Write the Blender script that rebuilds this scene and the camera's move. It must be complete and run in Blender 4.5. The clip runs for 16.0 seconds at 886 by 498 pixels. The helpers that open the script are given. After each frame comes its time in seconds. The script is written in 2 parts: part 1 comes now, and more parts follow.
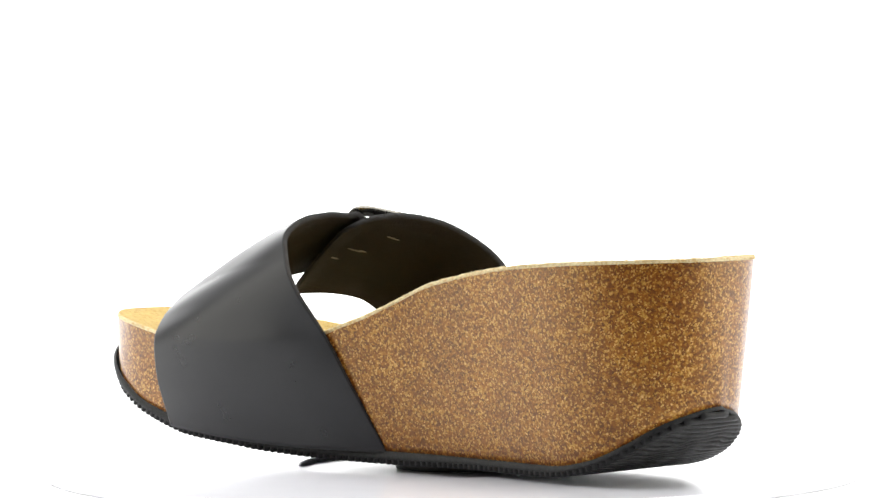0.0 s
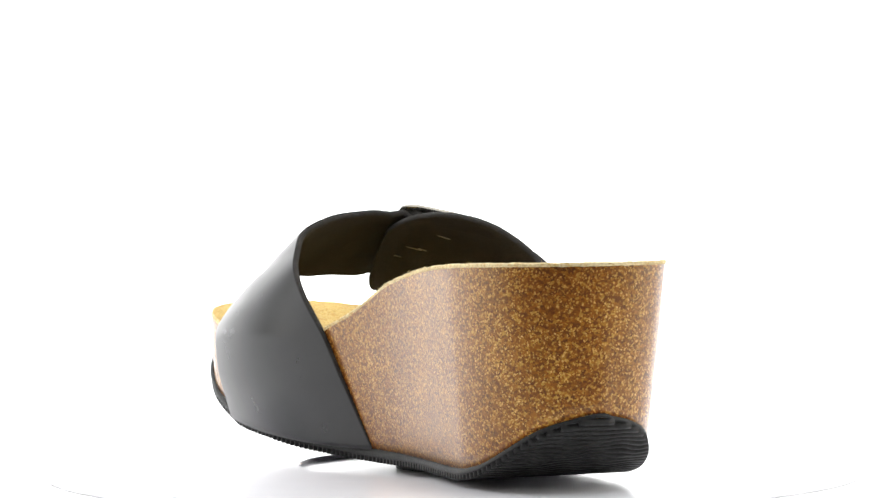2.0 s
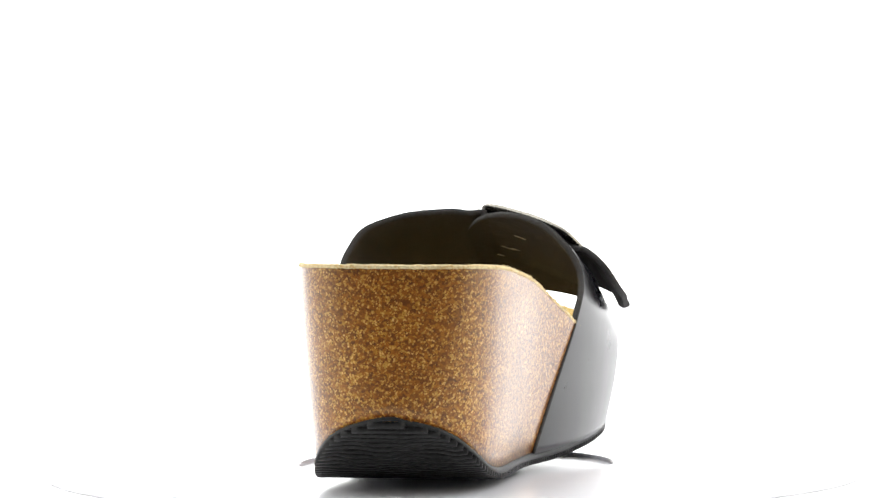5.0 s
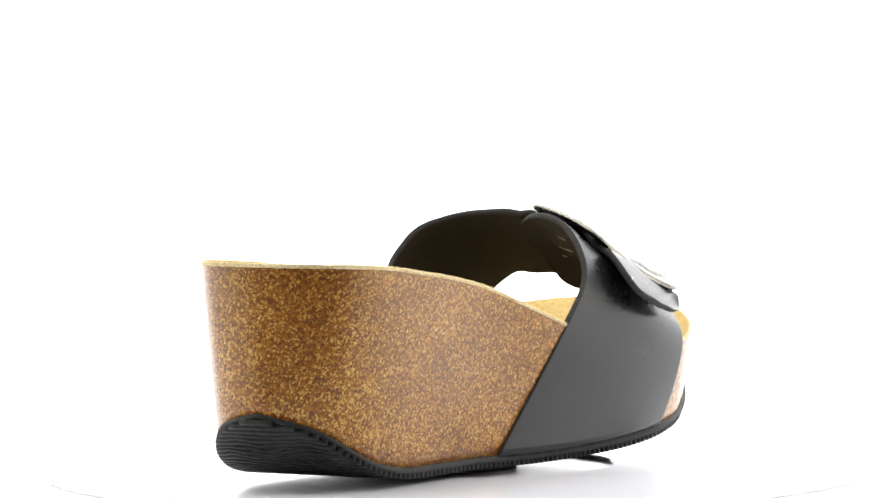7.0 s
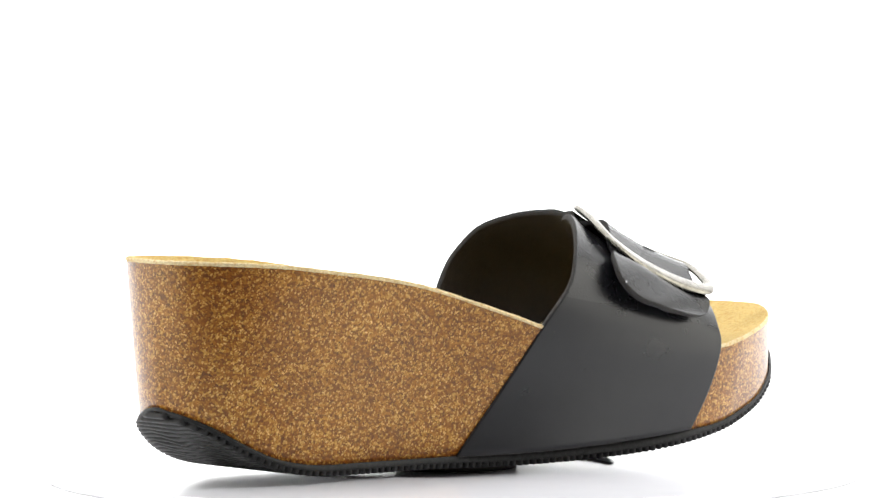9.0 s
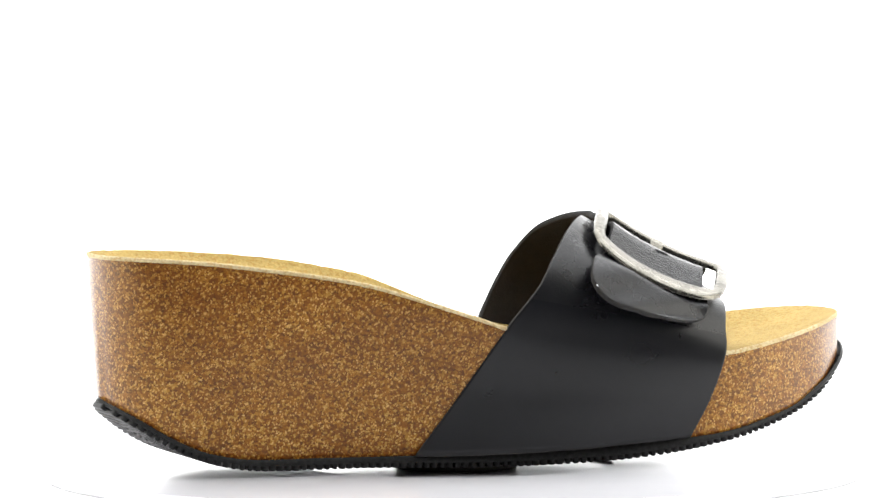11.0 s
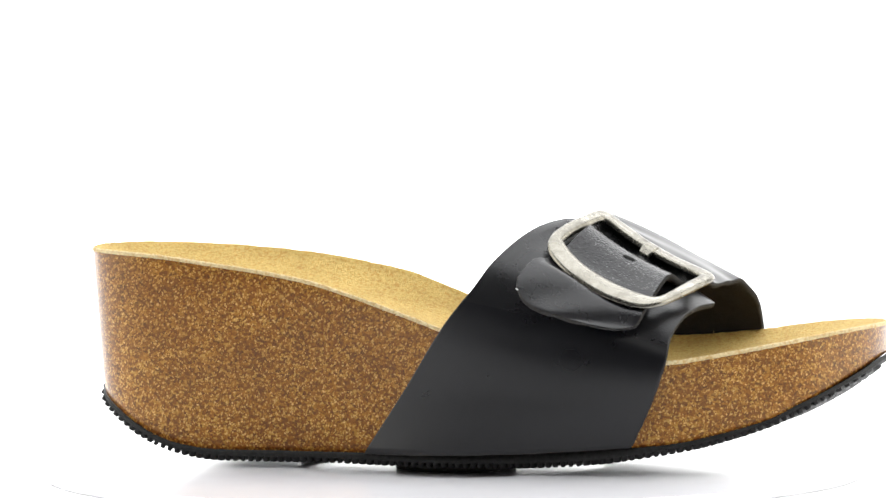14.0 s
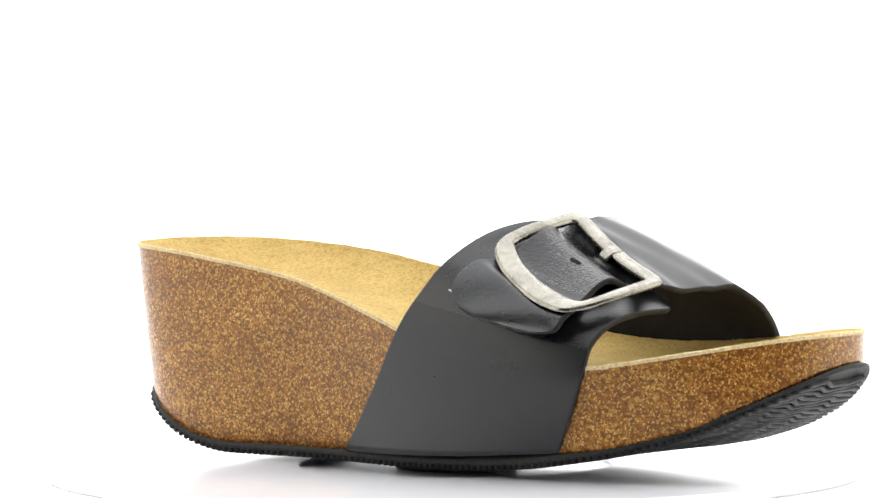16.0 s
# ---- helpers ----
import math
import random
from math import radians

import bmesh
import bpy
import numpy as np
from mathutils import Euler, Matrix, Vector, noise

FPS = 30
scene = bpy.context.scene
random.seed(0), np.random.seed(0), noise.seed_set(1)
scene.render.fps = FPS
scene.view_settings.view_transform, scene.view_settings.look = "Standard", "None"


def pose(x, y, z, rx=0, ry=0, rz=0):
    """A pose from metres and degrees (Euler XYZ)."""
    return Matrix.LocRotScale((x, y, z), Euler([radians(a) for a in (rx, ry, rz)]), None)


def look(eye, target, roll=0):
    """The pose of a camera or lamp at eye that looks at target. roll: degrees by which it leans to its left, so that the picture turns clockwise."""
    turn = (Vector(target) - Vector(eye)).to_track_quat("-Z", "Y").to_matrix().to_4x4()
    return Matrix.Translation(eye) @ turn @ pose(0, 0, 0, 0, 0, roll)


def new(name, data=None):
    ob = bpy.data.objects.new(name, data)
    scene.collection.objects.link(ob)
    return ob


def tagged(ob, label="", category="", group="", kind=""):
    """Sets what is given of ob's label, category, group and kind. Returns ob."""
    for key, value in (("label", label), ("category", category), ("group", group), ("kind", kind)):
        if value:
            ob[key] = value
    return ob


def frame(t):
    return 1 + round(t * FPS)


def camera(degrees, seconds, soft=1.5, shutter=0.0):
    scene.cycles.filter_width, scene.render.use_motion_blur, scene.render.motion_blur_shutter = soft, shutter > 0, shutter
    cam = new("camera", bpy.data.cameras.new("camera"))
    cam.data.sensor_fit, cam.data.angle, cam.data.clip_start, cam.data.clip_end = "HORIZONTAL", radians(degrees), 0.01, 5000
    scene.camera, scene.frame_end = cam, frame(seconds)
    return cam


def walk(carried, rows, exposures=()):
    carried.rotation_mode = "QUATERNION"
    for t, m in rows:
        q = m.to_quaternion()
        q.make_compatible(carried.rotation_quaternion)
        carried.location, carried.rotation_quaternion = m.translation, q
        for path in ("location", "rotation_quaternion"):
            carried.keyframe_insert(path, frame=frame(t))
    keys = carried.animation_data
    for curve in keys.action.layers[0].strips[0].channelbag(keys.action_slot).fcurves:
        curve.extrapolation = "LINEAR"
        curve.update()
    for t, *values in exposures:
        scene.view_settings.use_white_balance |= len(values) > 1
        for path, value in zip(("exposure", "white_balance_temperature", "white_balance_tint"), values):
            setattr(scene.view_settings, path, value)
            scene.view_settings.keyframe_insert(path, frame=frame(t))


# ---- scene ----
# The camera stands still before a turntable.
cam = camera(10.766, 16.0)
CAM = pose(0, -1.48917, 0.1392) @ pose(0, 0, 0, 0, 0, 0.1408) @ pose(0, 0, 0, 87.262) @ pose(0, 0, 0, 0, 0, -0.4585)
walk(cam, [(0, CAM), (16, CAM)])

# ---- light: a bright white studio, a softbox overhead and one at each side ----
world = bpy.data.worlds.new("world")
scene.world = world
world.use_nodes = True
world.node_tree.nodes["Background"].inputs[0].default_value = (0.9, 0.95, 1.0, 1)
world.node_tree.nodes["Background"].inputs[1].default_value = 0.1


def softbox(name, eye, target, sx, sy, watts, colour=(1, 1, 1)):
    lamp = bpy.data.lights.new(name, "AREA")
    lamp.shape, lamp.size, lamp.size_y, lamp.energy, lamp.color = "RECTANGLE", sx, sy, watts, colour
    ob = new(name, lamp)
    ob.matrix_world = look(eye, target)
    return ob


softbox("softbox_top", (0, 0.15, 1.25), (0, 0, 0), 1.9, 1.6, 32, (0.98, 0.99, 1.0))
softbox("softbox_side", (-0.98, -0.10, 0.42), (0, 0, 0.05), 1.05, 1.0, 8.5, (1.0, 0.98, 0.91))
softbox("softbox_side", (0.98, -0.10, 0.42), (0, 0, 0.05), 1.05, 1.0, 10.5, (1.0, 0.98, 0.91))
softbox("softbox_front", (0.0, -1.9, 1.35), (0, 0, 0.05), 1.2, 0.7, 3, (1.0, 0.98, 0.95))


# ---- materials ----
def material(name):
    m = bpy.data.materials.new(name)
    m.use_nodes = True
    t = m.node_tree
    return m, t, t.nodes["Principled BSDF"]


def node(t, kind, **values):
    n = t.nodes.new(kind)
    for key, value in values.items():
        n.inputs[key.replace("_", " ")].default_value = value
    return n


def ramp(t, source, stops):
    r = t.nodes.new("ShaderNodeValToRGB")
    els = r.color_ramp.elements
    while len(els) < len(stops):
        els.new(0.5)
    for e, (at, c) in zip(els, stops):
        e.position, e.color = at, (*c, 1) if len(c) == 3 else (c[0], c[0], c[0], 1)
    t.links.new(source, r.inputs[0])
    return r.outputs[0]


def mix(t, kind, fac, a, b):
    n = t.nodes.new("ShaderNodeMix")
    n.data_type, n.blend_type = "RGBA", kind
    for slot, v in ((0, fac), (6, a), (7, b)):
        if isinstance(v, (int, float)):
            n.inputs[slot].default_value = v
        elif isinstance(v, tuple):
            n.inputs[slot].default_value = (*v, 1)
        else:
            t.links.new(v, n.inputs[slot])
    return n.outputs[2]


def place(t, scale=(1, 1, 1), warp=0.0, warp_scale=100.0, turn=(0, 0, 0)):
    """Object coordinates, stirred by a noise, turned and stretched."""
    co = t.nodes.new("ShaderNodeTexCoord").outputs["Object"]
    if warp:
        nz = node(t, "ShaderNodeTexNoise", Scale=warp_scale, Detail=2.0)
        t.links.new(co, nz.inputs["Vector"])
        sub = t.nodes.new("ShaderNodeVectorMath")
        sub.operation = "SUBTRACT"
        t.links.new(nz.outputs["Color"], sub.inputs[0])
        sub.inputs[1].default_value = (0.5, 0.5, 0.5)
        sc = t.nodes.new("ShaderNodeVectorMath")
        sc.operation = "SCALE"
        sc.inputs["Scale"].default_value = warp
        t.links.new(sub.outputs[0], sc.inputs[0])
        add = t.nodes.new("ShaderNodeVectorMath")
        t.links.new(co, add.inputs[0])
        t.links.new(sc.outputs[0], add.inputs[1])
        co = add.outputs[0]
    mp = t.nodes.new("ShaderNodeMapping")
    mp.vector_type = "TEXTURE"
    mp.inputs["Rotation"].default_value = turn
    mp.inputs["Scale"].default_value = tuple(1 / v for v in scale)
    t.links.new(co, mp.inputs["Vector"])
    return mp.outputs[0]


def noise_tex(t, co, scale, detail=4.0, rough=0.55):
    n = node(t, "ShaderNodeTexNoise", Scale=scale, Detail=detail, Roughness=rough)
    t.links.new(co, n.inputs["Vector"])
    return n.outputs["Fac"]


def voronoi(t, co, scale, feature="F1"):
    n = node(t, "ShaderNodeTexVoronoi", Scale=scale)
    n.feature = feature
    t.links.new(co, n.inputs["Vector"])
    return n


def bump(t, bsdf, height, strength, distance):
    b = node(t, "ShaderNodeBump", Strength=strength, Distance=distance)
    t.links.new(height, b.inputs["Height"])
    t.links.new(b.outputs[0], bsdf.inputs["Normal"])


def cork_material():
    m, t, p = material("pressed_cork")
    co = place(t, (0.9, 0.9, 1.1), 0.0009, 500)
    big = voronoi(t, co, 1200)
    tone = t.nodes.new("ShaderNodeSeparateColor")
    t.links.new(big.outputs["Color"], tone.inputs[0])
    base = ramp(t, tone.outputs[0], [(0.0, (0.090, 0.0225, 0.0032)), (0.4, (0.163, 0.046, 0.0048)), (0.75, (0.232, 0.078, 0.0080)), (0.92, (0.31, 0.132, 0.018)), (1.0, (0.42, 0.215, 0.045))])
    # slivers of light bark, large and small, lying in all directions
    for scale, size, cut, turn, pale in (((0.6, 1, 1.3), 1500, 0.40, (0.4, 0.5, 0.3), (0.37, 0.18, 0.030)), ((0.55, 1, 1.4), 1250, 0.37, (0.9, -0.7, 0.8), (0.48, 0.245, 0.052)),
                                         ((1.4, 0.55, 1.2), 1250, 0.37, (-0.5, 0.3, 0.5), (0.52, 0.275, 0.064)), ((1.3, 0.5, 1.1), 1100, 0.36, (0.7, 0.2, -0.6), (0.56, 0.305, 0.080)),
                                         ((0.6, 1.3, 1.0), 1150, 0.34, (0.2, 1.1, 0.2), (0.57, 0.31, 0.084)), ((0.75, 0.9, 1.3), 600, 0.20, (0.3, 0.4, 0.9), (0.64, 0.375, 0.115))):
        v = voronoi(t, place(t, scale, 0.0006, 400 + size * 0.1, turn), size)
        sep = t.nodes.new("ShaderNodeSeparateColor")
        t.links.new(v.outputs["Color"], sep.inputs[0])
        near = ramp(t, v.outputs["Distance"], [(cut - 0.05, (1,)), (cut + 0.03, (0,))])
        pick = ramp(t, sep.outputs[1], [(0.72, (0,)), (0.88, (1,))])
        base = mix(t, "MIX", mix(t, "MULTIPLY", 1.0, near, pick), base, pale)
    # dark pits and crumbs of bark
    pits = voronoi(t, place(t, (1, 1, 1.2), 0.001, 700), 700)
    base = mix(t, "MULTIPLY", ramp(t, pits.outputs["Distance"], [(0.10, (0.7,)), (0.18, (0,))]), base, (0.28, 0.19, 0.14))
    fine = noise_tex(t, place(t), 2600, 3)
    base = mix(t, "MULTIPLY", 0.6, base, ramp(t, fine, [(0.3, (0.40,)), (0.65, (1.3,))]))
    broad = noise_tex(t, place(t), 38, 3)
    base = mix(t, "MULTIPLY", 0.8, base, ramp(t, broad, [(0.32, (0.74, 0.63, 0.55)), (0.68, (1.16, 1.2, 1.2))]))
    t.links.new(base, p.inputs["Base Color"])
    p.inputs["Roughness"].default_value = 0.36
    p.inputs["Specular IOR Level"].default_value = 0.45
    p.inputs["Specular Tint"].default_value = (1.0, 0.92, 0.5, 1)
    p.inputs["Coat Weight"].default_value = 0.65
    p.inputs["Coat IOR"].default_value = 1.25
    p.inputs["Coat Roughness"].default_value = 0.17
    bump(t, p, mix(t, "MIX", 0.5, fine, big.outputs["Distance"]), 0.32, 0.0003)
    return m


def suede_material(name, dark, light):
    m, t, p = material(name)
    broad = noise_tex(t, place(t), 45, 5, 0.6)
    fine = noise_tex(t, place(t), 1500, 4, 0.7)
    c = ramp(t, broad, [(0.3, dark), (0.7, light)])
    c = mix(t, "MULTIPLY", 0.5, c, ramp(t, fine, [(0.3, (0.6,)), (0.6, (1.1,))]))
    mid = noise_tex(t, place(t, (1, 1, 1), 0.001, 800), 900, 3, 0.6)
    c = mix(t, "MULTIPLY", 0.75, c, ramp(t, mid, [(0.36, (0.82, 0.60, 0.36)), (0.52, (1.0, 1.0, 1.0)), (0.7, (1.12, 1.12, 1.15))]))
    t.links.new(c, p.inputs["Base Color"])
    p.inputs["Roughness"].default_value = 0.85
    nap = noise_tex(t, place(t, (1, 1, 1), 0.002, 300), 700, 5, 0.7)
    bump(t, p, mix(t, "ADD", 0.7, fine, nap), 0.9, 0.0009)
    return m


def leather_material(name, colour, rough, grain, shine):
    m, t, p = material(name)
    co = place(t, (1, 1, 1), 0.0008, 500)
    cells = voronoi(t, co, 1700, "F1")
    broad = noise_tex(t, place(t), 60, 4)
    fine = noise_tex(t, place(t), 1300, 3)
    c = mix(t, "MULTIPLY", 0.6, colour, ramp(t, broad, [(0.3, (0.75,)), (0.7, (1.2,))]))
    t.links.new(c, p.inputs["Base Color"])
    t.links.new(ramp(t, broad, [(0.3, (rough - 0.015,)), (0.7, (rough + 0.02,))]), p.inputs["Roughness"])
    p.inputs["Specular IOR Level"].default_value = shine
    h = mix(t, "MIX", 0.4, cells.outputs["Distance"], fine) if grain > 0.1 else noise_tex(t, place(t), 320, 2)
    bump(t, p, h, grain, 0.0003)
    return m


def rubber_material():
    m, t, p = material("black_rubber")
    n = noise_tex(t, place(t), 700, 4)
    t.links.new(ramp(t, n, [(0.3, (0.007, 0.007, 0.007)), (0.7, (0.018, 0.018, 0.018))]), p.inputs["Base Color"])
    p.inputs["Roughness"].default_value = 0.5
    p.inputs["Specular IOR Level"].default_value = 0.2
    bump(t, p, n, 0.3, 0.0003)
    return m


def nickel_material():
    m, t, p = material("aged_nickel")
    n = noise_tex(t, place(t, (1, 1, 1), 0.004, 90), 130, 6, 0.75)
    f = noise_tex(t, place(t, (1, 1, 1), 0.002, 200), 900, 3)
    t.links.new(ramp(t, n, [(0.28, (0.11, 0.103, 0.086)), (0.44, (0.20, 0.19, 0.163)), (0.7, (0.28, 0.268, 0.234))]), p.inputs["Base Color"])
    p.inputs["Metallic"].default_value = 1.0
    t.links.new(ramp(t, n, [(0.3, (0.34,)), (0.7, (0.19,))]), p.inputs["Roughness"])
    bump(t, p, f, 0.25, 0.0002)
    return m


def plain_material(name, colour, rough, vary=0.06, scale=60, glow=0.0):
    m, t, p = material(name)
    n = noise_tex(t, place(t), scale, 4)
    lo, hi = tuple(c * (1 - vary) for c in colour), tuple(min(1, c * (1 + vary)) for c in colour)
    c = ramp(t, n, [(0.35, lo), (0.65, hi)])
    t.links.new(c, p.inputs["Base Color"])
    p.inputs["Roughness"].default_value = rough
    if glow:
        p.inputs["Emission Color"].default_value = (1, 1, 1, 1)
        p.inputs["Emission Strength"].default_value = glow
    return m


CORK = cork_material()
SUEDE = suede_material("tan_suede", (0.49, 0.335, 0.09), (0.66, 0.48, 0.155))
SUEDE_EDGE = suede_material("pale_cut_edge", (0.70, 0.56, 0.29), (0.88, 0.76, 0.47))
LEATHER = leather_material("black_leather", (0.006, 0.006, 0.0078), 0.285, 0.02, 0.36)
GRAINED = leather_material("grained_black_leather", (0.007, 0.007, 0.0085), 0.275, 0.26, 0.44)
CREASED = leather_material("creased_black_leather", (0.007, 0.007, 0.008), 0.15, 0.85, 0.5)
LINING = suede_material("dark_lining", (0.0085, 0.0050, 0.0038), (0.0165, 0.0098, 0.0075))
CUT = suede_material("raw_black_edge", (0.012, 0.0115, 0.0115), (0.042, 0.040, 0.039))
RUBBER = rubber_material()
NICKEL = nickel_material()
THREAD = plain_material("grey_thread", (0.22, 0.20, 0.17), 0.7)
WHITE = plain_material("white_acrylic", (0.83, 0.83, 0.87), 0.16, 0.01)
PAPER = plain_material("white_paper", (0.90, 0.90, 0.91), 0.6, 0.01, 8)
# emission added to the backdrop so it stays pure white and brightens reflections
GLOW = plain_material("glowing_white_backdrop", (0.88, 0.88, 0.88), 0.7, 0.01, 8, 1.9)
HOLE = plain_material("dark_cut_leather", (0.003, 0.003, 0.003), 0.95, 0.1)
HUB = plain_material("black_plastic", (0.02, 0.02, 0.02), 0.5, 0.2)
WALL = plain_material("grey_studio_wall", (0.07, 0.07, 0.075), 0.8, 0.05, 4)


# ---- helpers of the shapes (millimetres) ----
def part(name, bm, mats, parent, label=""):
    me = bpy.data.meshes.new(name)
    bmesh.ops.recalc_face_normals(bm, faces=bm.faces[:])
    bm.to_mesh(me)
    bm.free()
    return mesh_part(name, me, mats, parent, label)


def mesh_part(name, me, mats, parent, label=""):
    for m in mats if isinstance(mats, (list, tuple)) else [mats]:
        me.materials.append(m)
    for p in me.polygons:
        p.use_smooth = True
    ob = new(name, me)
    ob.parent = parent
    if label:
        tagged(ob, label)
    return ob


def spline(points, n, closed=False):
    """n points along a Catmull-Rom curve, evenly by its length."""
    p = np.array(points, float)
    k = len(p)
    if closed:
        q = np.vstack([p[-1:], p, p[:2]])
        spans = k
    else:
        q = np.vstack([2 * p[:1] - p[1:2], p, 2 * p[-1:] - p[-2:-1]])
        spans = k - 1
    out = []
    for i in range(spans):
        a, b, c, d = q[i:i + 4]
        for s in np.arange(24) / 24:
            out.append(0.5 * (2 * b + (c - a) * s + (2 * a - 5 * b + 4 * c - d) * s * s + (3 * b - a - 3 * c + d) * s ** 3))
    out.append(p[0] if closed else p[-1])
    out = np.array(out)
    at = np.r_[0, np.cumsum(np.linalg.norm(np.diff(out, axis=0), axis=1))]
    want = np.linspace(0, at[-1], n + 1)[:-1] if closed else np.linspace(0, at[-1], n)
    return np.stack([np.interp(want, at, out[:, j]) for j in range(p.shape[1])], 1)


def by_station(points, n, dense_end=False):
    """n points along a Catmull-Rom curve, evenly by its control points, or closer towards its end."""
    p = np.array(points, float)
    q = np.vstack([2 * p[:1] - p[1:2], p, 2 * p[-1:] - p[-2:-1]])
    out = []
    w = np.linspace(0, 1, n)
    if dense_end:
        w = np.where(w > 0.86, 1 - 0.14 * ((1 - w) / 0.14) ** 2, w)
    for u in w * (len(p) - 1):
        i = min(int(u), len(p) - 2)
        s = u - i
        a, b, c, d = q[i:i + 4]
        out.append(0.5 * (2 * b + (c - a) * s + (2 * a - 5 * b + 4 * c - d) * s * s + (3 * b - a - 3 * c + d) * s ** 3))
    return np.array(out)


def curve1(ys, zs):
    """A smooth function through the given heights."""
    fine = by_station(np.stack([ys, zs], 1), len(ys) * 12)
    return lambda y: np.interp(y, fine[:, 0], fine[:, 1])


# ---- the sandal: lateral side +x, toe +y ----
RIM = spline([(-3, -118), (8, -116.9), (16.5, -113.2), (22.6, -107), (26.4, -98), (28.7, -85), (30.2, -68), (31.2, -50), (32.3, -35), (34.5, -18),
              (37.5, 0), (40, 20), (42.3, 40), (43.5, 58), (43, 72), (40.5, 85), (36.5, 95), (31, 105), (24, 114.5), (15, 123), (4, 130.6),
              (-8, 134.6), (-19, 135.2), (-28, 131.6), (-36, 123), (-41.5, 111), (-44, 97), (-45, 82), (-44, 65), (-41.5, 48), (-38, 30),
              (-35, 12), (-33, -6), (-32.3, -25), (-33, -45), (-34.3, -65), (-34.9, -80), (-33.2, -94), (-29, -105), (-22.3, -112.6), (-13, -116.8)], 260, True)
rim_lat = curve1([-118, -108, -90, -73, -55, -38, -20, -3, 5, 30, 60, 76, 85, 102, 117, 128, 136], [69, 68.6, 67.3, 65.1, 62.5, 59.1, 53.5, 47.7, 44.9, 38.5, 36, 36, 37.2, 40, 42.6, 44.3, 45])
rim_med = curve1([-118, -105, -82, -58, -45, -33, -20, -7.6, 5.4, 18.5, 24, 45, 65, 90, 111, 130, 136], [69.2, 68.9, 67.8, 65.8, 64, 61.8, 58.7, 53.8, 48.6, 44.2, 42.2, 38.8, 38.2, 40, 43, 44.8, 45])
cork_under = curve1([-118, -114.4, -108, -100, -91, -82, -73, -55, -22, 20, 66, 77, 86, 103, 112, 121, 129, 135], [26, 22.6, 18.4, 13.2, 8.8, 6.5, 5.5, 5.4, 5.2, 5.6, 9, 10.2, 11.9, 16.5, 20.8, 25.5, 30.5, 35])
tread_under = curve1([-117, -114.4, -108, -100, -91, -82, -73, -55, -38, -20, -3, 15, 32, 50, 68, 86, 103, 112, 121, 129, 135], [22.3, 19.8, 15.3, 10.0, 5.7, 3.2, 2, 1.8, 1.8, 1.4, 1, 1.2, 1.8, 3.1, 5.6, 8.9, 14.0, 17.9, 22.9, 27.8, 32.3])



def tread_low(x, y):
    """The sole's underside: the medial forefoot hangs lower than the lateral."""
    return tread_under(y) - 1.4 * np.interp(y, [62, 86, 120, 134], [0, 1, 1, 0.2]) * np.clip((8 - x) / 32, 0, 1)


def rim_z(x, y):
    s = np.clip((x + 3) / 44 + 0.5, 0, 1)
    s = s * s * (3 - 2 * s)
    return rim_lat(y) * s + rim_med(y) * (1 - s)


d_rim = np.roll(RIM, -1, 0) - np.roll(RIM, 1, 0)
d_rim /= np.linalg.norm(d_rim, axis=1)[:, None]
INWARD = np.stack([-d_rim[:, 1], d_rim[:, 0]], 1)
taper = np.interp(RIM[:, 1], [-118, -90, 0, 30, 60, 90, 135], [5.5, 5.6, 6.6, 5.5, 3.6, 3.0, 2.5]) * np.abs(INWARD[:, 0]) + 2.4 * np.abs(INWARD[:, 1])
taper *= np.interp(RIM[:, 1], [90, 118], [1, 0.05])
taper *= np.where(RIM[:, 0] < 0, np.interp(RIM[:, 1], [-60, -20], [0.76, 1]), 1)
FOOT = RIM + INWARD * taper[:, None]


def loft(rings, mats, name, parent, label="", cap_first=False, cap_last=False, slots=None):
    """Closed rings joined one to the next."""
    n = len(rings[0])
    verts = np.concatenate(rings) * 0.001
    faces, index = [], []
    for r in range(len(rings) - 1):
        for k in range(n):
            k2 = (k + 1) % n
            faces.append((r * n + k, r * n + k2, (r + 1) * n + k2, (r + 1) * n + k))
            index.append(slots[r] if slots else 0)
    if cap_first:
        faces.append(tuple(range(n))[::-1])
        index.append(slots[0] if slots else 0)
    if cap_last:
        o = (len(rings) - 1) * n
        faces.append(tuple(range(o, o + n)))
        index.append(slots[-1] if slots else 0)
    me = bpy.data.meshes.new(name)
    me.from_pydata([tuple(v) for v in verts], [], faces)
    me.polygons.foreach_set("material_index", index)
    me.update()
    return mesh_part(name, me, mats, parent, label)


def ring(xy, z):
    return np.column_stack([xy, np.broadcast_to(z, len(xy))])


def wedge(parent):
    top = rim_z(RIM[:, 0], RIM[:, 1]) - 1.0
    low = cork_under(FOOT[:, 1])
    rings = []
    for s in np.linspace(0, 1, 13):
        xy = FOOT + (RIM - FOOT) * (s ** 0.9)
        rings.append(ring(xy, low + (top - low) * s))
    rings += [ring(RIM, top + 0.01), ring(RIM + INWARD * 0.3, top + 0.05)]
    rings += [r - np.array([0, 0, 1.6]) for r in footbed_rings(top + 1.0)]
    return loft(rings, CORK, "cork_wedge", parent, "speckled brown pressed cork wedge", True)


def footbed_rings(edge):
    """The hollow of the footbed, ring by ring from the rim inwards."""
    spine = np.stack([np.interp(RIM[:, 1], [-118, -60, 0, 60, 135], [-3, -2, 1, -1, -10]), np.clip(RIM[:, 1], -84, 100)], 1)
    rings = []
    for s in (0.97, 0.94, 0.9, 0.85, 0.8, 0.74, 0.67, 0.6, 0.5, 0.4, 0.3, 0.2, 0.1, 0.0):
        xy = spine + (RIM - spine) * s
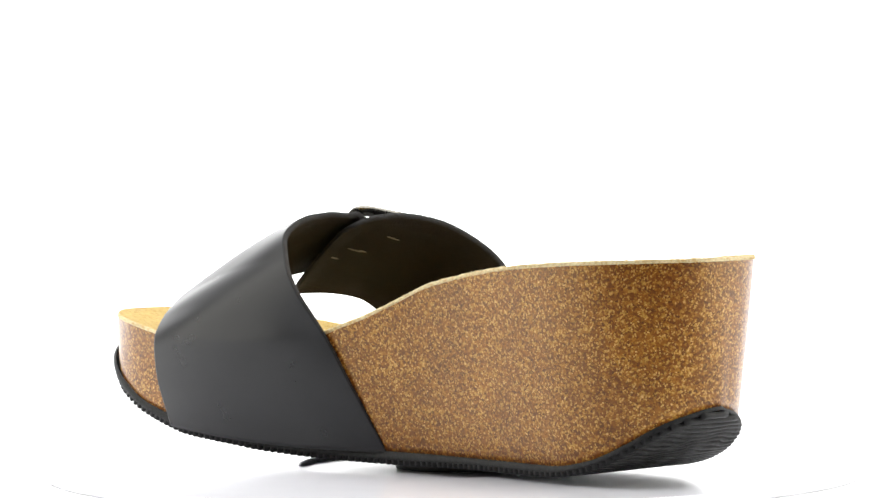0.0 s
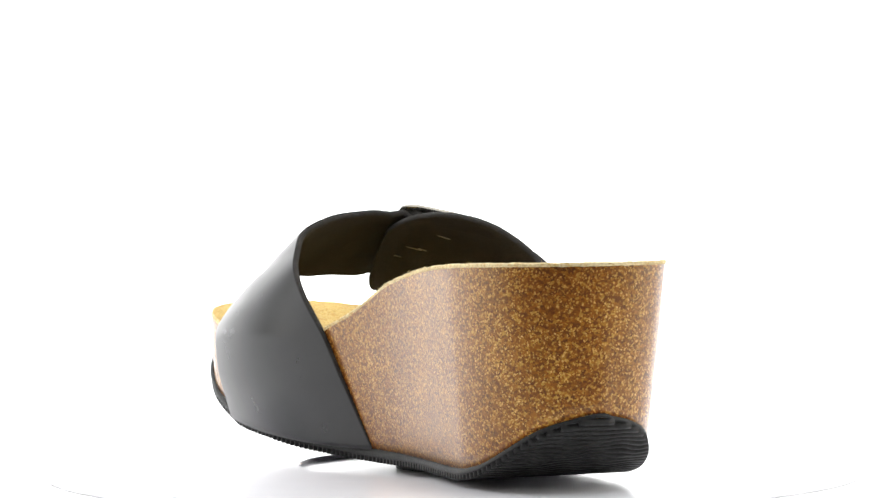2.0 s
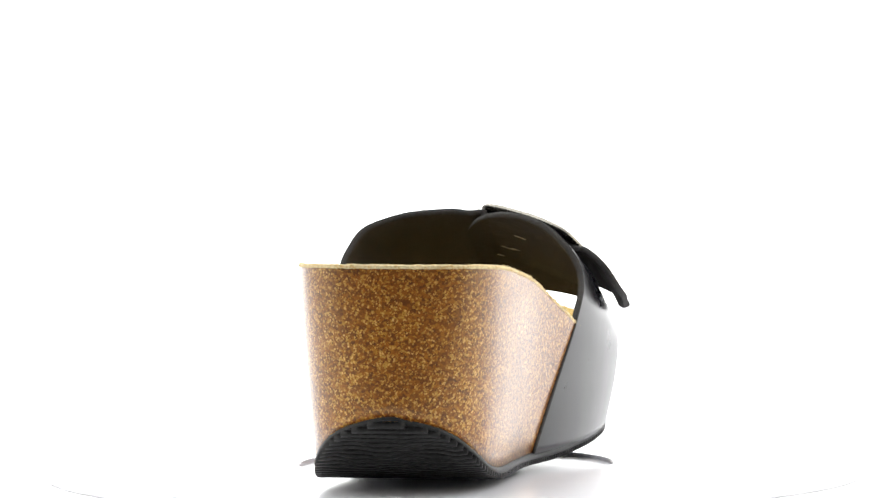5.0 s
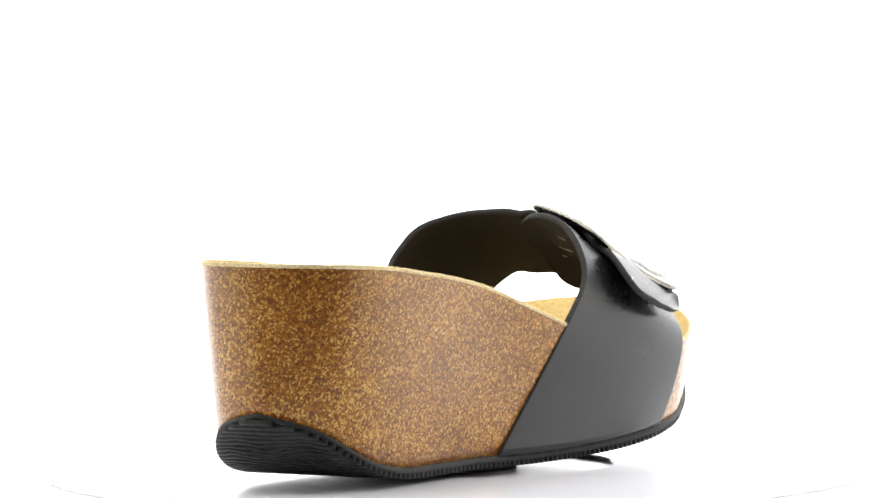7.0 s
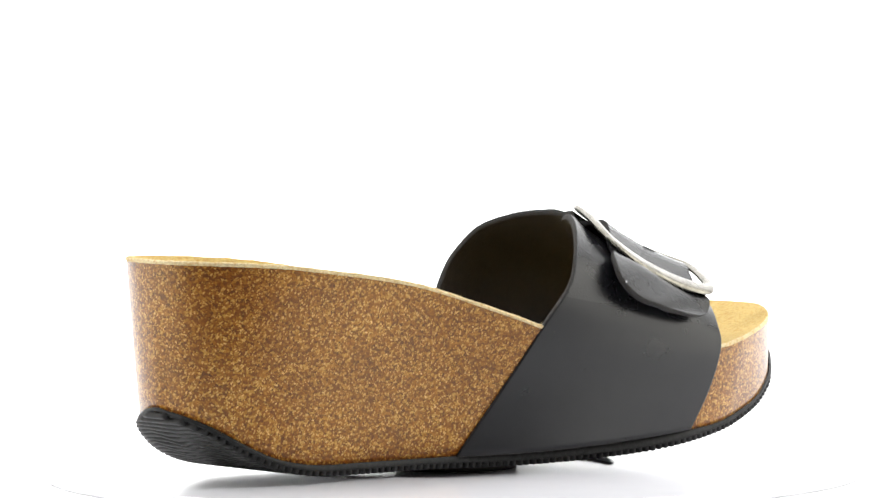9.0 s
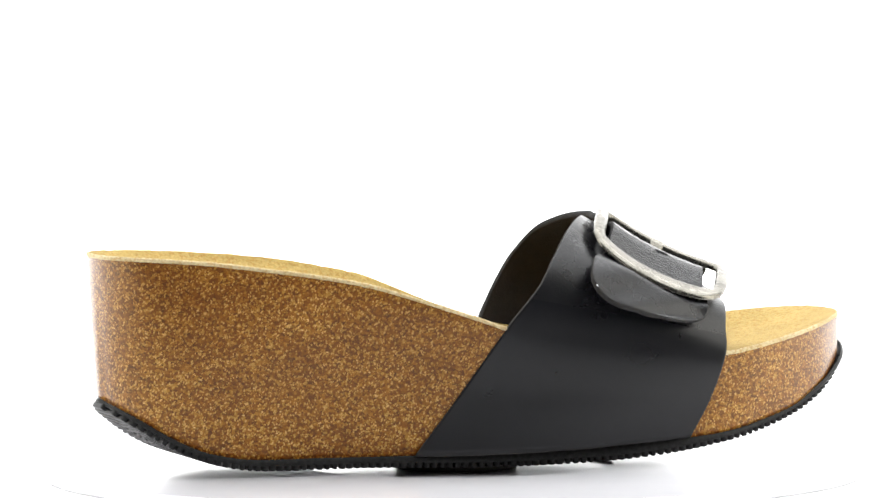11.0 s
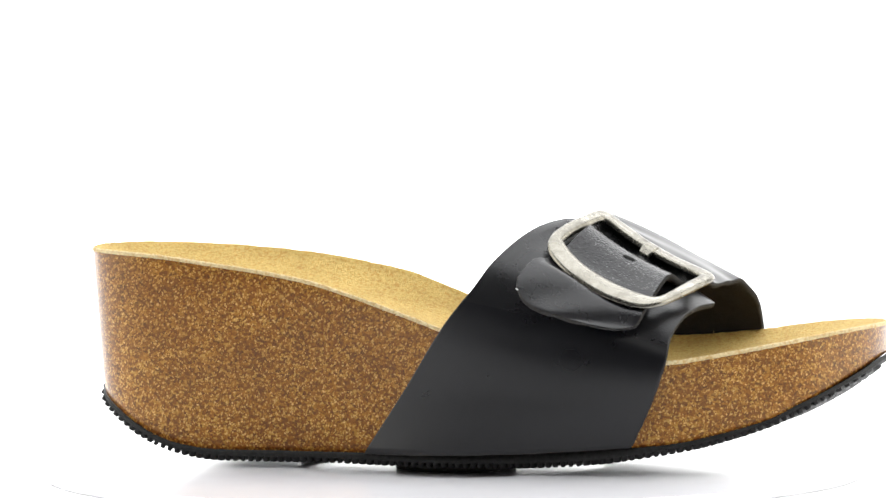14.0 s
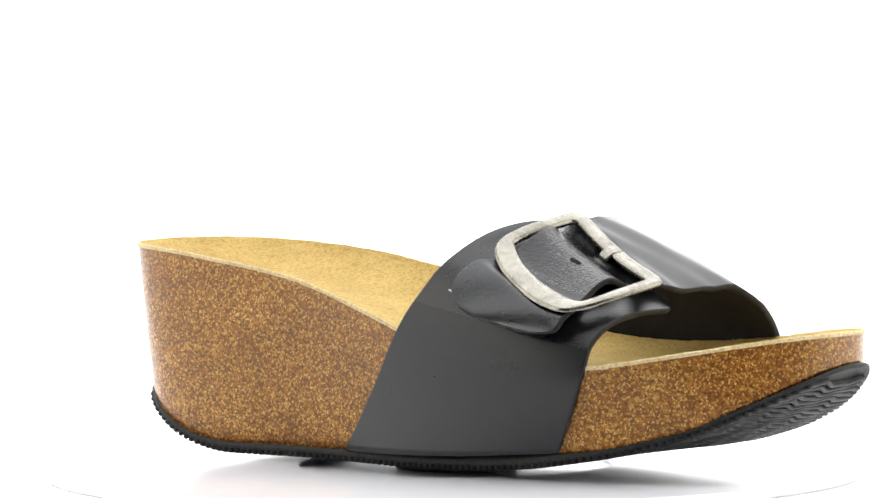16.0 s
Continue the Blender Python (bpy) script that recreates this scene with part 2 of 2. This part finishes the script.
        floor_z = np.minimum(rim_lat(xy[:, 1]), rim_med(xy[:, 1])) - np.interp(xy[:, 1], [-118, -60, -10, 40, 70, 110, 135], [7, 7.5, 5, 3, 2.5, 3, 2])
        rings.append(ring(xy, floor_z + (edge - floor_z) * s ** 3.2))
    return rings


def insole(parent):
    edge = rim_z(RIM[:, 0], RIM[:, 1])
    wob = np.array([noise.noise(Vector((x * 0.45, y * 0.45, 3.0))) + 0.5 * noise.noise(Vector((x * 1.1, y * 1.1, 7.0))) for x, y in RIM])
    edge = edge + 0.25 * wob
    out = RIM - INWARD * (0.15 + 0.15 * wob)[:, None]
    rings = [ring(RIM + INWARD * 0.4, edge - 1.6), ring(out, edge - 1.15 - 0.3 * wob), ring(out, edge - 0.35), ring(out + INWARD * 0.5, edge)]
    hollow = footbed_rings(edge)
    rings += hollow
    slots = [1, 1, 1] + [0] * (len(hollow) + 1)
    return loft(rings, [SUEDE, SUEDE_EDGE], "insole", parent, "tan suede insole with pale raw edge", slots=slots)


def outsole(parent):
    out = FOOT - INWARD * np.interp(FOOT[:, 1], [112, 128], [0.6, 1.9])[:, None]
    low = tread_low(FOOT[:, 0], FOOT[:, 1]) + 1.7
    top = np.maximum(cork_under(FOOT[:, 1]), low + 0.6)
    rings = [ring(FOOT + INWARD * 1.2, low), ring(out + INWARD * 0.1, low), ring(out, low + 0.3), ring(out, top - 0.1), ring(out + INWARD * 0.7, top + 0.25)]
    sole = loft(rings, RUBBER, "outsole", parent, "thin black rubber outsole with ridged tread")
    # the underside: strips from side to side
    ys = np.linspace(FOOT[:, 1].min() + 0.6, FOOT[:, 1].max() - 0.6, 150)
    bm = bmesh.new()
    rows = []
    for y in ys:
        a, b = width_at(y)
        rows.append([bm.verts.new((x * 0.001, y * 0.001, (tread_low(x, y) + 1.7) * 0.001)) for x in np.linspace(a, b, 5)])
    for r, s in zip(rows, rows[1:]):
        for k in range(4):
            bm.faces.new((r[k], r[k + 1], s[k + 1], s[k]))
    part("underside", bm, RUBBER, sole)
    # wavy ribs of the tread
    at = np.linspace(-116, 132, 2000)
    way = np.r_[0, np.cumsum(np.hypot(np.diff(at), np.diff(tread_under(at))))]
    rng = random.Random(5)
    count = int(way[-1] / 2.45)
    for k in range(count):
        y0 = float(np.interp((k + 0.5) * 2.45, way, at))
        rib(sole, y0, rng)
    return sole


def width_at(y):
    """Where the sole's outline lies at y: medial and lateral."""
    p, q = FOOT, np.roll(FOOT, -1, 0)
    hit = (p[:, 1] - y) * (q[:, 1] - y) <= 0
    s = (y - p[hit, 1]) / (q[hit, 1] - p[hit, 1] + 1e-9)
    x = p[hit, 0] + s * (q[hit, 0] - p[hit, 0])
    if not len(x):
        return -5.0, -4.0
    return x.min() - 0.4, x.max() + 0.4


def rib(sole, y0, rng):
    a, b = width_at(y0)
    if b - a < 4:
        return
    n = max(6, int((b - a) / 2.2))
    ph, half = y0 * 0.21, 0.78 + rng.uniform(-0.12, 0.12)
    bm = bmesh.new()
    last = None
    for x in np.linspace(a, b, n):
        fade = min(1.0, (x - a) / 5, (b - x) / 5, max(0.0, (y0 + 114) / 12))
        y = y0 + fade * (0.95 * math.sin(x * 0.25 + ph) + 0.4 * math.sin(x * 0.56 - 1.7 * ph))
        slope = float(tread_low(x, y + 0.5) - tread_low(x, y - 0.5))
        t = Vector((0, 1, slope)).normalized()
        nrm = Vector((0, slope, -1)).normalized()
        c = Vector((x, y, float(tread_low(x, y)) + 1.75))
        tall = 1.62 - 0.1 * abs(slope)
        ring_v = [bm.verts.new((c + t * u + nrm * h) * 0.001) for u, h in ((-half - 0.15, 0), (-half, tall - 0.25), (-half + 0.25, tall), (half - 0.25, tall), (half, tall - 0.25), (half + 0.15, 0))]
        if last:
            for i in range(5):
                bm.faces.new((last[i], last[i + 1], ring_v[i + 1], ring_v[i]))
        else:
            bm.faces.new(ring_v)
        last = ring_v
    bm.faces.new(last[::-1])
    part("tread_rib", bm, RUBBER, sole)


def band(name, rear, front, bulge, thick, parent, label, mats, along=64, across=22, round_end=0, round_side=7, wave=None, zones=(), press=None):
    """A leather band between a rear and a front edge, with lining and cut edges."""
    R, F = by_station(rear, along, round_end > 0), by_station(front, along, round_end > 0)
    B = np.interp(np.linspace(0, 1, along), np.linspace(0, 1, len(bulge)), bulge)
    vs = 0.5 - 0.5 * np.cos(np.linspace(0, np.pi, across)) * (0.75 + 0.25 * np.abs(np.cos(np.linspace(0, np.pi, across))))
    vs = (vs - vs[0]) / (vs[-1] - vs[0])
    P = R[:, None] + (F - R)[:, None] * vs[None, :, None]
    if round_end:
        # the free end: corners cut round
        length = np.r_[0, np.cumsum(np.linalg.norm(np.diff((R + F) / 2, axis=0), axis=1))]
        for i in range(along):
            left = length[-1] - length[i]
            if left < round_end:
                s = math.sqrt(max(0.0, 1 - (1 - left / round_end) ** 2))
                w = np.linalg.norm(F[i] - R[i])
                cut = round_side * (1 - s) / w
                v2 = cut + vs * (1 - 2 * cut)
                P[i] = R[i] + (F[i] - R[i]) * v2[:, None]

    def normals(P):
        n = np.cross(np.gradient(P, axis=0), np.gradient(P, axis=1))
        if round_end:
            n[-12:] = n[-13]
        return n / (np.linalg.norm(n, axis=2)[..., None] + 1e-12)

    sign = 1.0 if np.sum(normals(P) * (P - np.array([0, 50, 20]))) > 0 else -1.0
    N = normals(P) * sign
    P = P + N * (B[:, None] * 4 * vs * (1 - vs))[..., None]
    if wave:
        for i, u in enumerate(np.linspace(0, 1, along)):
            for j, v in enumerate(vs):
                P[i, j] += N[i, j] * wave(u, v)
    if press:
        P = press(P)
    N = normals(P) * sign
    inner = P - N * thick
    # edge ring, rounded by half the thickness
    mid = P - N * thick * 0.5
    G = [P.reshape(-1, 3), inner.reshape(-1, 3)]
    a, c = along, across
    idx = lambda i, j: i * c + j
    loop = [(i, 0) for i in range(a)] + [(a - 1, j) for j in range(1, c)] + [(i, c - 1) for i in range(a - 2, -1, -1)] + [(0, j) for j in range(c - 2, 0, -1)]
    cen = P[np.clip([i for i, j in loop], 1, a - 2), np.clip([j for i, j in loop], 1, c - 2)]
    edge_pt = np.array([P[i, j] for i, j in loop])
    edge_mid = np.array([mid[i, j] for i, j in loop])
    way = edge_pt - cen
    way /= np.linalg.norm(way, axis=1)[:, None] + 1e-9
    rough = np.array([noise.noise(Vector(tuple(q * 0.9))) for q in edge_mid])
    edge_mid = edge_mid + way * (0.35 + 0.18 * rough)[:, None]
    verts = np.concatenate(G + [edge_mid]) * 0.001
    faces, slot = [], []
    for i in range(a - 1):
        for j in range(c - 1):
            q = (idx(i, j), idx(i + 1, j), idx(i + 1, j + 1), idx(i, j + 1))
            faces.append(q)
            slot.append(next((m for lo, hi, m in zones if lo < i / a <= hi), 0))
            faces.append(tuple(v + a * c for v in q[::-1]))
            slot.append(1)
    m = len(loop)
    for k in range(m):
        (i, j), (i2, j2) = loop[k], loop[(k + 1) % m]
        e, e2 = 2 * a * c + k, 2 * a * c + (k + 1) % m
        faces.append((idx(i2, j2), idx(i, j), e, e2))
        faces.append((e2, e, idx(i, j) + a * c, idx(i2, j2) + a * c))
        slot += [2, 2]
    me = bpy.data.meshes.new(name)
    me.from_pydata([tuple(v) for v in verts], [], faces)
    me.polygons.foreach_set("material_index", slot)
    me.update()
    bm = bmesh.new()
    bm.from_mesh(me)
    bmesh.ops.recalc_face_normals(bm, faces=bm.faces[:])
    bm.to_mesh(me)
    bm.free()
    return mesh_part(name, me, mats, parent, label), P, N


BUCKLE_MID = Vector((24.4, 60.0, 66.4))
E1 = Vector((11.5, 36.8, -18.4)).normalized()
E2 = Vector((27.8, -12.0, -8.4))
E2 = (E2 - E1 * E2.dot(E1)).normalized()
E3 = E1.cross(E2).normalized()
E3 = E3 if E3.z > 0 else -E3


def buckle_sag(a, b):
    """How high the buckle's plate lies: its middle sags between the ends."""
    return -1.45 - 0.015 * a + 0.0044 * np.minimum(np.abs(a), 21) ** 2 - 0.004 * b * b


def on_buckle(a, b, h):
    """A place on the buckle: a towards the toe, b towards the lateral side, h above it."""
    return BUCKLE_MID + E1 * a + E2 * b + E3 * (h + float(buckle_sag(a, b)))


def tongue_height(a, b):
    """The leather runs under the far bar, humps up in the window and dives under the near bar."""
    under = buckle_sag(a, b) - 1.25
    hump = np.interp(b, [-22, -17, -14.5, -12, -9, -6, -3, 0, 3, 7, 10, 12, 24], [0, 0, -1.6, -2.2, -1.0, 1.5, 3.0, 3.3, 2.7, 1.3, 0.3, 0, 0])
    tie = 2.0 * np.exp(-((a + 0.6) / 3.6) ** 2) * np.exp(-((b + 12) / 3.2) ** 2)
    return under + hump + tie


def under_buckle(P, set_to, below=0.0):
    """Bring a leather surface under the buckle's bars and up into its window."""
    mid, e1, e2, e3 = (np.array(v) for v in (BUCKLE_MID, E1, E2, E3))
    D = P - mid
    a, b, h = D @ e1, D @ e2, D @ e3
    near = np.clip((b + 22) / 6, 0, 1) * np.clip((22.5 - b) / 4, 0, 1) * np.clip((27 - np.abs(a)) / 4, 0, 1) * np.clip((h + 9) / 3, 0, 1)
    near = near * near * (3 - 2 * near)
    want = tongue_height(a, b) - below
    if not set_to:
        want = np.minimum(h, buckle_sag(a, b) - 1.25 - below)
    else:
        a = a * (1 - np.where(a < 0, 0.10, 0.03) * near * np.clip((b + 11) / 6, 0, 1))
    h = h + (want - h) * near
    return mid + a[..., None] * e1 + b[..., None] * e2 + h[..., None] * e3


def straps(parent):
    lateral, P, N = band("lateral_strap",
         [(28.0, -23.5, 5.2), (33.2, -9.5, 25), (38.6, 4.2, 45.5), (39.6, 14, 57.5), (35, 20.8, 66.9), (24.2, 30, 75.3), (10.5, 39, 78.2), (-3, 47, 75.4)],
         [(41, 63.7, 9), (43.2, 70, 22), (43.8, 74.6, 35), (40.4, 76, 43), (33, 79, 49), (22, 82, 51.5), (10.4, 85, 52), (1, 79, 52.5)],
         [5.4, 3.6, 2.2, 2, 2, 1.5, 1, 0.5], 2.0, parent, "black leather side strap with raw edges", [LEATHER, LINING, CUT, GRAINED], zones=((0.36, 1.1, 3),), round_end=7, press=lambda P: under_buckle(P, False, 2.4))

    def puff(u, v):
        inside = math.exp(-((u - 0.77) / 0.05) ** 2)
        crease = 0.35 * math.sin(v * 33 + u * 60) + 0.25 * math.sin(v * 57 - u * 90 + 1.0)
        edge = max(0.0, 1 - min(v, 1 - v) / 0.12)
        return inside * crease * (1 - edge) * 0.5 + 0.18 * math.sin(u * 70 + v * 9) * min(1, u * 2)

    top, TP, TN = band("top_strap",
         [(-27.5, 3, 5), (-33, 12, 24), (-37.8, 20, 41), (-42.4, 29, 56), (-40.6, 36, 66.9), (-33, 42.5, 74.8), (-16, 48.5, 78.6), (-4, 48.5, 78.6), (6, 46.8, 77.6), (18, 44.5, 75.2), (31, 38.5, 70.3), (40.8, 31.8, 65.4), (50.8, 26.6, 55)],
         [(-43, 89, 9.5), (-46.8, 91, 25), (-47, 92, 38), (-42.8, 92, 45), (-36.2, 91.6, 51), (-25.7, 88.5, 57.2), (-13.8, 86.1, 57.5), (1, 84, 57.6), (11, 81, 59.6), (24, 74.5, 60.8), (35, 71, 57), (42.6, 69, 51.4), (49.6, 65.9, 43.4)],
         [6, 6, 6, 3.6, 1.6, 1.4, 1.6, 1.2, 1, 1, 0.6, 0.4, 0.2], 2.0, parent, "wide black leather strap with rounded tongue end", [LEATHER, LINING, CUT, CREASED, GRAINED],
         150, 26, 9, 14, puff, ((0.63, 0.83, 3), (0.83, 1.1, 4)), lambda P: under_buckle(P, True))
    # thread ends that show on the lining
    for spot, way in (((15.9, 44.2, 70.8), (2.2, -0.6, -0.5)), ((9, 58, 66), (2.8, -0.6, -0.4)), ((13, 56, 65.5), (1.5, -0.3, -0.3)), ((7, 64, 62), (2.2, -0.5, -0.3))):
        k = np.argmin(np.linalg.norm(P.reshape(-1, 3) - np.array(spot), axis=1))
        c, n = Vector(P.reshape(-1, 3)[k] - N.reshape(-1, 3)[k] * 2.05), Vector(N.reshape(-1, 3)[k])
        w = Vector(way)
        w -= n * w.dot(n)
        surface_bar("stitch", c - w, c + w, 0.28, 0.22, n, THREAD, lateral, "pale thread stitch")
    # the punched slot in the tongue
    k = (115, 14)
    c, n = Vector(TP[k]), Vector(TN[k])
    w = Vector(TP[115, 16] - TP[115, 12]).normalized() * 2.2
    surface_bar("punched_slot", c - w, c + w, 0.8, 0.12, n, HOLE, top, "dark punched slot")
    c = Vector(TP[140, 0])
    surface_bar("loose_thread", c, c + Vector((0.6, -0.7, 0.5)), 0.22, 0.22, (0, 0, 1), WHITE, top, "tiny pale loose thread")


def buckle(parent):
    outer = spline([(-22.8, -8), (-22.9, -14.5), (-21, -18.6), (-16, -19.4), (-4, -18.7), (8, -18.1), (17, -18.0), (22.4, -16.5), (23.9, -12.3), (24.1, -3),
                    (23.6, 5.5), (22.2, 13), (18.2, 18.3), (9.5, 20.5), (0, 20.8), (-10, 20.0), (-18.3, 17.0), (-21.9, 11.6), (-22.9, 3)], 400, True)
    inner = spline([(-18.4, -8), (-18.3, -13), (-17, -13.9), (-8, -13.5), (4, -13.0), (14, -12.9), (18.6, -12.5), (19.7, -11), (19.8, 0),
                    (19.3, 8.4), (17.4, 11.8), (9, 12.8), (0, 13.3), (-9, 12.6), (-16, 10.6), (-18.1, 8.6), (-18.5, 0)], 400, True)
    angles = np.linspace(-math.pi, math.pi, 160, endpoint=False)

    def by_angle(loop):
        t = np.arctan2(loop[:, 1], loop[:, 0])
        k = np.argsort(t)
        r = np.interp(angles, t[k], np.hypot(loop[k, 0], loop[k, 1]), period=2 * math.pi)
        return np.stack([r * np.cos(angles), r * np.sin(angles)], 1)

    out2, in2 = by_angle(outer), by_angle(inner)
    rings = []
    for s, h in ((0.0, -0.2), (0.02, 0.45), (0.12, 0.9), (0.3, 1.08), (0.7, 1.05), (0.9, 0.85), (0.99, 0.2), (1.0, -0.6), (0.85, -1.0), (0.15, -1.0), (0.0, -0.2)):
        flat = out2 + (in2 - out2) * s
        rings.append(np.array([on_buckle(a, b, h) for a, b in flat]))
    frame_ob = loft(rings, NICKEL, "buckle", parent, "large aged nickel buckle frame")
    # the fixed prong folded round the medial bar
    bm = bmesh.new()
    prof = [(-18.0, -0.8), (-17.7, 0.8), (-16.4, 1.2), (-14.4, 1.15), (-12.9, 0.6), (-11.2, -0.7)]
    rows = []
    for b, h in prof:
        w = 2.2 if b < -12 else 1.8
        row = []
        for a, dh in ((-w, -0.9), (-w, -0.1), (-w * 0.8, 0.2), (w * 0.8, 0.2), (w, -0.1), (w, -0.9)):
            row.append(bm.verts.new(on_buckle(a - 0.6, b, h + dh) * 0.001))
        rows.append(row)
    for r, s in zip(rows, rows[1:]):
        for k in range(5):
            bm.faces.new((r[k], r[k + 1], s[k + 1], s[k]))
    bm.faces.new(rows[0])
    bm.faces.new(rows[-1][::-1])
    prong = part("prong", bm, NICKEL, frame_ob, "short nickel prong")
    for p in prong.data.polygons:
        p.use_smooth = False
    return frame_ob


def surface_bar(name, a, b, width, height, up, mats, parent, label=""):
    """A small rounded bar from a to b."""
    a, b, up = Vector(a), Vector(b), Vector(up).normalized()
    side = (b - a).cross(up).normalized()
    bm = bmesh.new()
    rows = []
    for s, w in ((0, 0.35), (0.12, 0.9), (0.5, 1), (0.88, 0.9), (1, 0.35)):
        c = a.lerp(b, s)
        rows.append([bm.verts.new((c + side * (width * w * math.cos(q)) + up * (height * w * math.sin(q))) * 0.001) for q in np.linspace(0, 2 * math.pi, 8, endpoint=False)])
    for r, s in zip(rows, rows[1:]):
        for k in range(8):
            bm.faces.new((r[k], r[(k + 1) % 8], s[(k + 1) % 8], s[k]))
    bm.faces.new(rows[0])
    bm.faces.new(rows[-1][::-1])
    return part(name, bm, mats, parent, label)


def fibres(parent):
    """Loose fibres that stand up from the cut edge of the insole."""
    rng = random.Random(11)
    bm = bmesh.new()
    for k in range(2600):
        i = rng.randrange(len(RIM))
        x, y = RIM[i]
        if y > 20 and rng.random() < 0.85:
            continue
        p = Vector((x, y, float(rim_z(x, y)) - rng.uniform(0.1, 1.3)))
        p -= Vector((*INWARD[i], 0)) * rng.uniform(-0.6, 0.2)
        way = Vector((-INWARD[i][0] * rng.uniform(-0.3, 0.7), -INWARD[i][1] * rng.uniform(-0.3, 0.7), rng.uniform(-0.2, 0.5))) + Vector((d_rim[i][0], d_rim[i][1], 0)) * rng.uniform(-1, 1)
        way = way.normalized() * rng.uniform(0.25, 1.0)
        w = way.orthogonal().normalized() * rng.uniform(0.06, 0.17)
        u = way.cross(w).normalized() * w.length
        base = [bm.verts.new((p + w * math.cos(q) + u * math.sin(q)) * 0.001) for q in (0, 2.1, 4.2)]
        mid = [bm.verts.new((p + way * 0.6 + (w * math.cos(q) + u * math.sin(q)) * 0.8) * 0.001) for q in (0, 2.1, 4.2)]
        tip = bm.verts.new((p + way + w * rng.uniform(-2, 2)) * 0.001)
        for j in range(3):
            bm.faces.new((base[j], base[(j + 1) % 3], mid[(j + 1) % 3], mid[j]))
            bm.faces.new((mid[j], mid[(j + 1) % 3], tip))
    tagged(part("fuzz", bm, SUEDE_EDGE, parent, "pale loose fibres along the insole edge"), kind="stuff")


def sandal():
    body = new("sandal")
    body.empty_display_size = 0.02
    tagged(body, "black leather slide sandal with cork wedge heel and nickel buckle", "sandal")
    wedge(body)
    insole(body)
    outsole(body)
    straps(body)
    buckle(body)
    fibres(body)
    return body


# ---- the setting ----
def turned(name, profile, mats, kind="", parent=None, n=128):
    """A body of revolution from (radius, height) pairs in millimetres."""
    ang = np.linspace(0, 2 * np.pi, n, endpoint=False)
    rings = [np.column_stack([r * np.cos(ang), r * np.sin(ang), np.full(n, h)]) for r, h in profile]
    me_ob = loft(rings, mats, name, parent, "", True, True)
    return me_ob


def turntable():
    top = new("turntable")
    tagged(top, "round white turntable plate with a shallow centre recess", "turntable")
    plate_ob = turned("plate", [(129.4, -3.2), (130, -2.8), (130, -0.5), (129.5, 0.0), (50.2, 0.0), (50.0, -0.2), (50.0, -1.3)], WHITE, parent=top)
    hub = turned("hub", [(19.2, -1.3), (19.2, 0.7), (18.9, 1.0)], HUB, parent=top)
    tagged(hub, "raised round black rubber hub")
    for ob in (plate_ob, hub):
        ob.data.polygons.foreach_set("use_smooth", [len(p.vertices) < 5 and abs(p.normal.z) < 0.5 for p in ob.data.polygons])
    return top


def sheet(name, profile, mats, label):
    """A wide sheet along a profile of (y, z)."""
    bm = bmesh.new()
    rows = [[bm.verts.new((x, y, z)) for x in (-2.4, 2.4)] for y, z in profile]
    for r, s in zip(rows, rows[1:]):
        bm.faces.new((r[0], r[1], s[1], s[0]))
    return tagged(part(name, bm, mats, None), label, name, kind="structure")


def backdrop():
    rise = [(0.9 + 0.7 * math.sin(a), 0.6968 - 0.7 * math.cos(a)) for a in np.linspace(0.1, math.pi / 2, 14)]
    sheet("tabletop", [(-0.22, -0.0032), (0.9, -0.0032)], PAPER, "white paper tabletop under the turntable")
    # plain white sheet, its brightness given by added emission
    sheet("backdrop", [(0.9, -0.0032)] + rise + [(1.6, 2.6)], GLOW, "seamless white backdrop with added glow sweeping up behind")


def room():
    def slab(name, lo, hi):
        bm = bmesh.new()
        bmesh.ops.create_cube(bm, size=1, matrix=Matrix.LocRotScale([(a + b) / 2 for a, b in zip(lo, hi)], None, [b - a for a, b in zip(lo, hi)]))
        ob = part(name, bm, WALL, None)
        for p in ob.data.polygons:
            p.use_smooth = False
        tagged(ob, "plain matt grey studio " + name.split("_")[0], name.split("_")[0], kind="structure")
    slab("floor", (-2.6, -3.2, -0.12), (2.6, 2.0, -0.02))
    slab("wall_north", (-2.6, 1.9, -0.02), (2.6, 2.0, 2.7))
    slab("wall_south", (-2.6, -3.3, -0.02), (2.6, -3.2, 2.7))
    slab("wall_west", (-2.7, -3.3, -0.02), (-2.6, 2.0, 2.7))
    slab("wall_east", (2.6, -3.3, -0.02), (2.7, 2.0, 2.7))
    slab("ceiling", (-2.7, -3.3, 2.7), (2.7, 2.0, 2.8))


backdrop()
room()
plate = turntable()
shoe = sandal()
TURN = [(0, 43.91), (1, 33.45), (2, 22.98), (3, 12.55), (4, 2.17), (5, -8.18), (6.25, -21.13), (7.5, -34.08), (8.5, -44.52), (9, -49.74),
        (10.25, -62.82), (11.5, -75.9), (12.5, -86.44), (13.5, -96.99), (14.5, -107.54), (15.5, -118.1), (16, -123.37)]


def motions():
    walk(shoe, [(t, pose(0, 0, 0, 0, 0, a)) for t, a in TURN])
    walk(plate, [(t, pose(0, 0, 0, 0, 0, a)) for t, a in TURN])


motions()
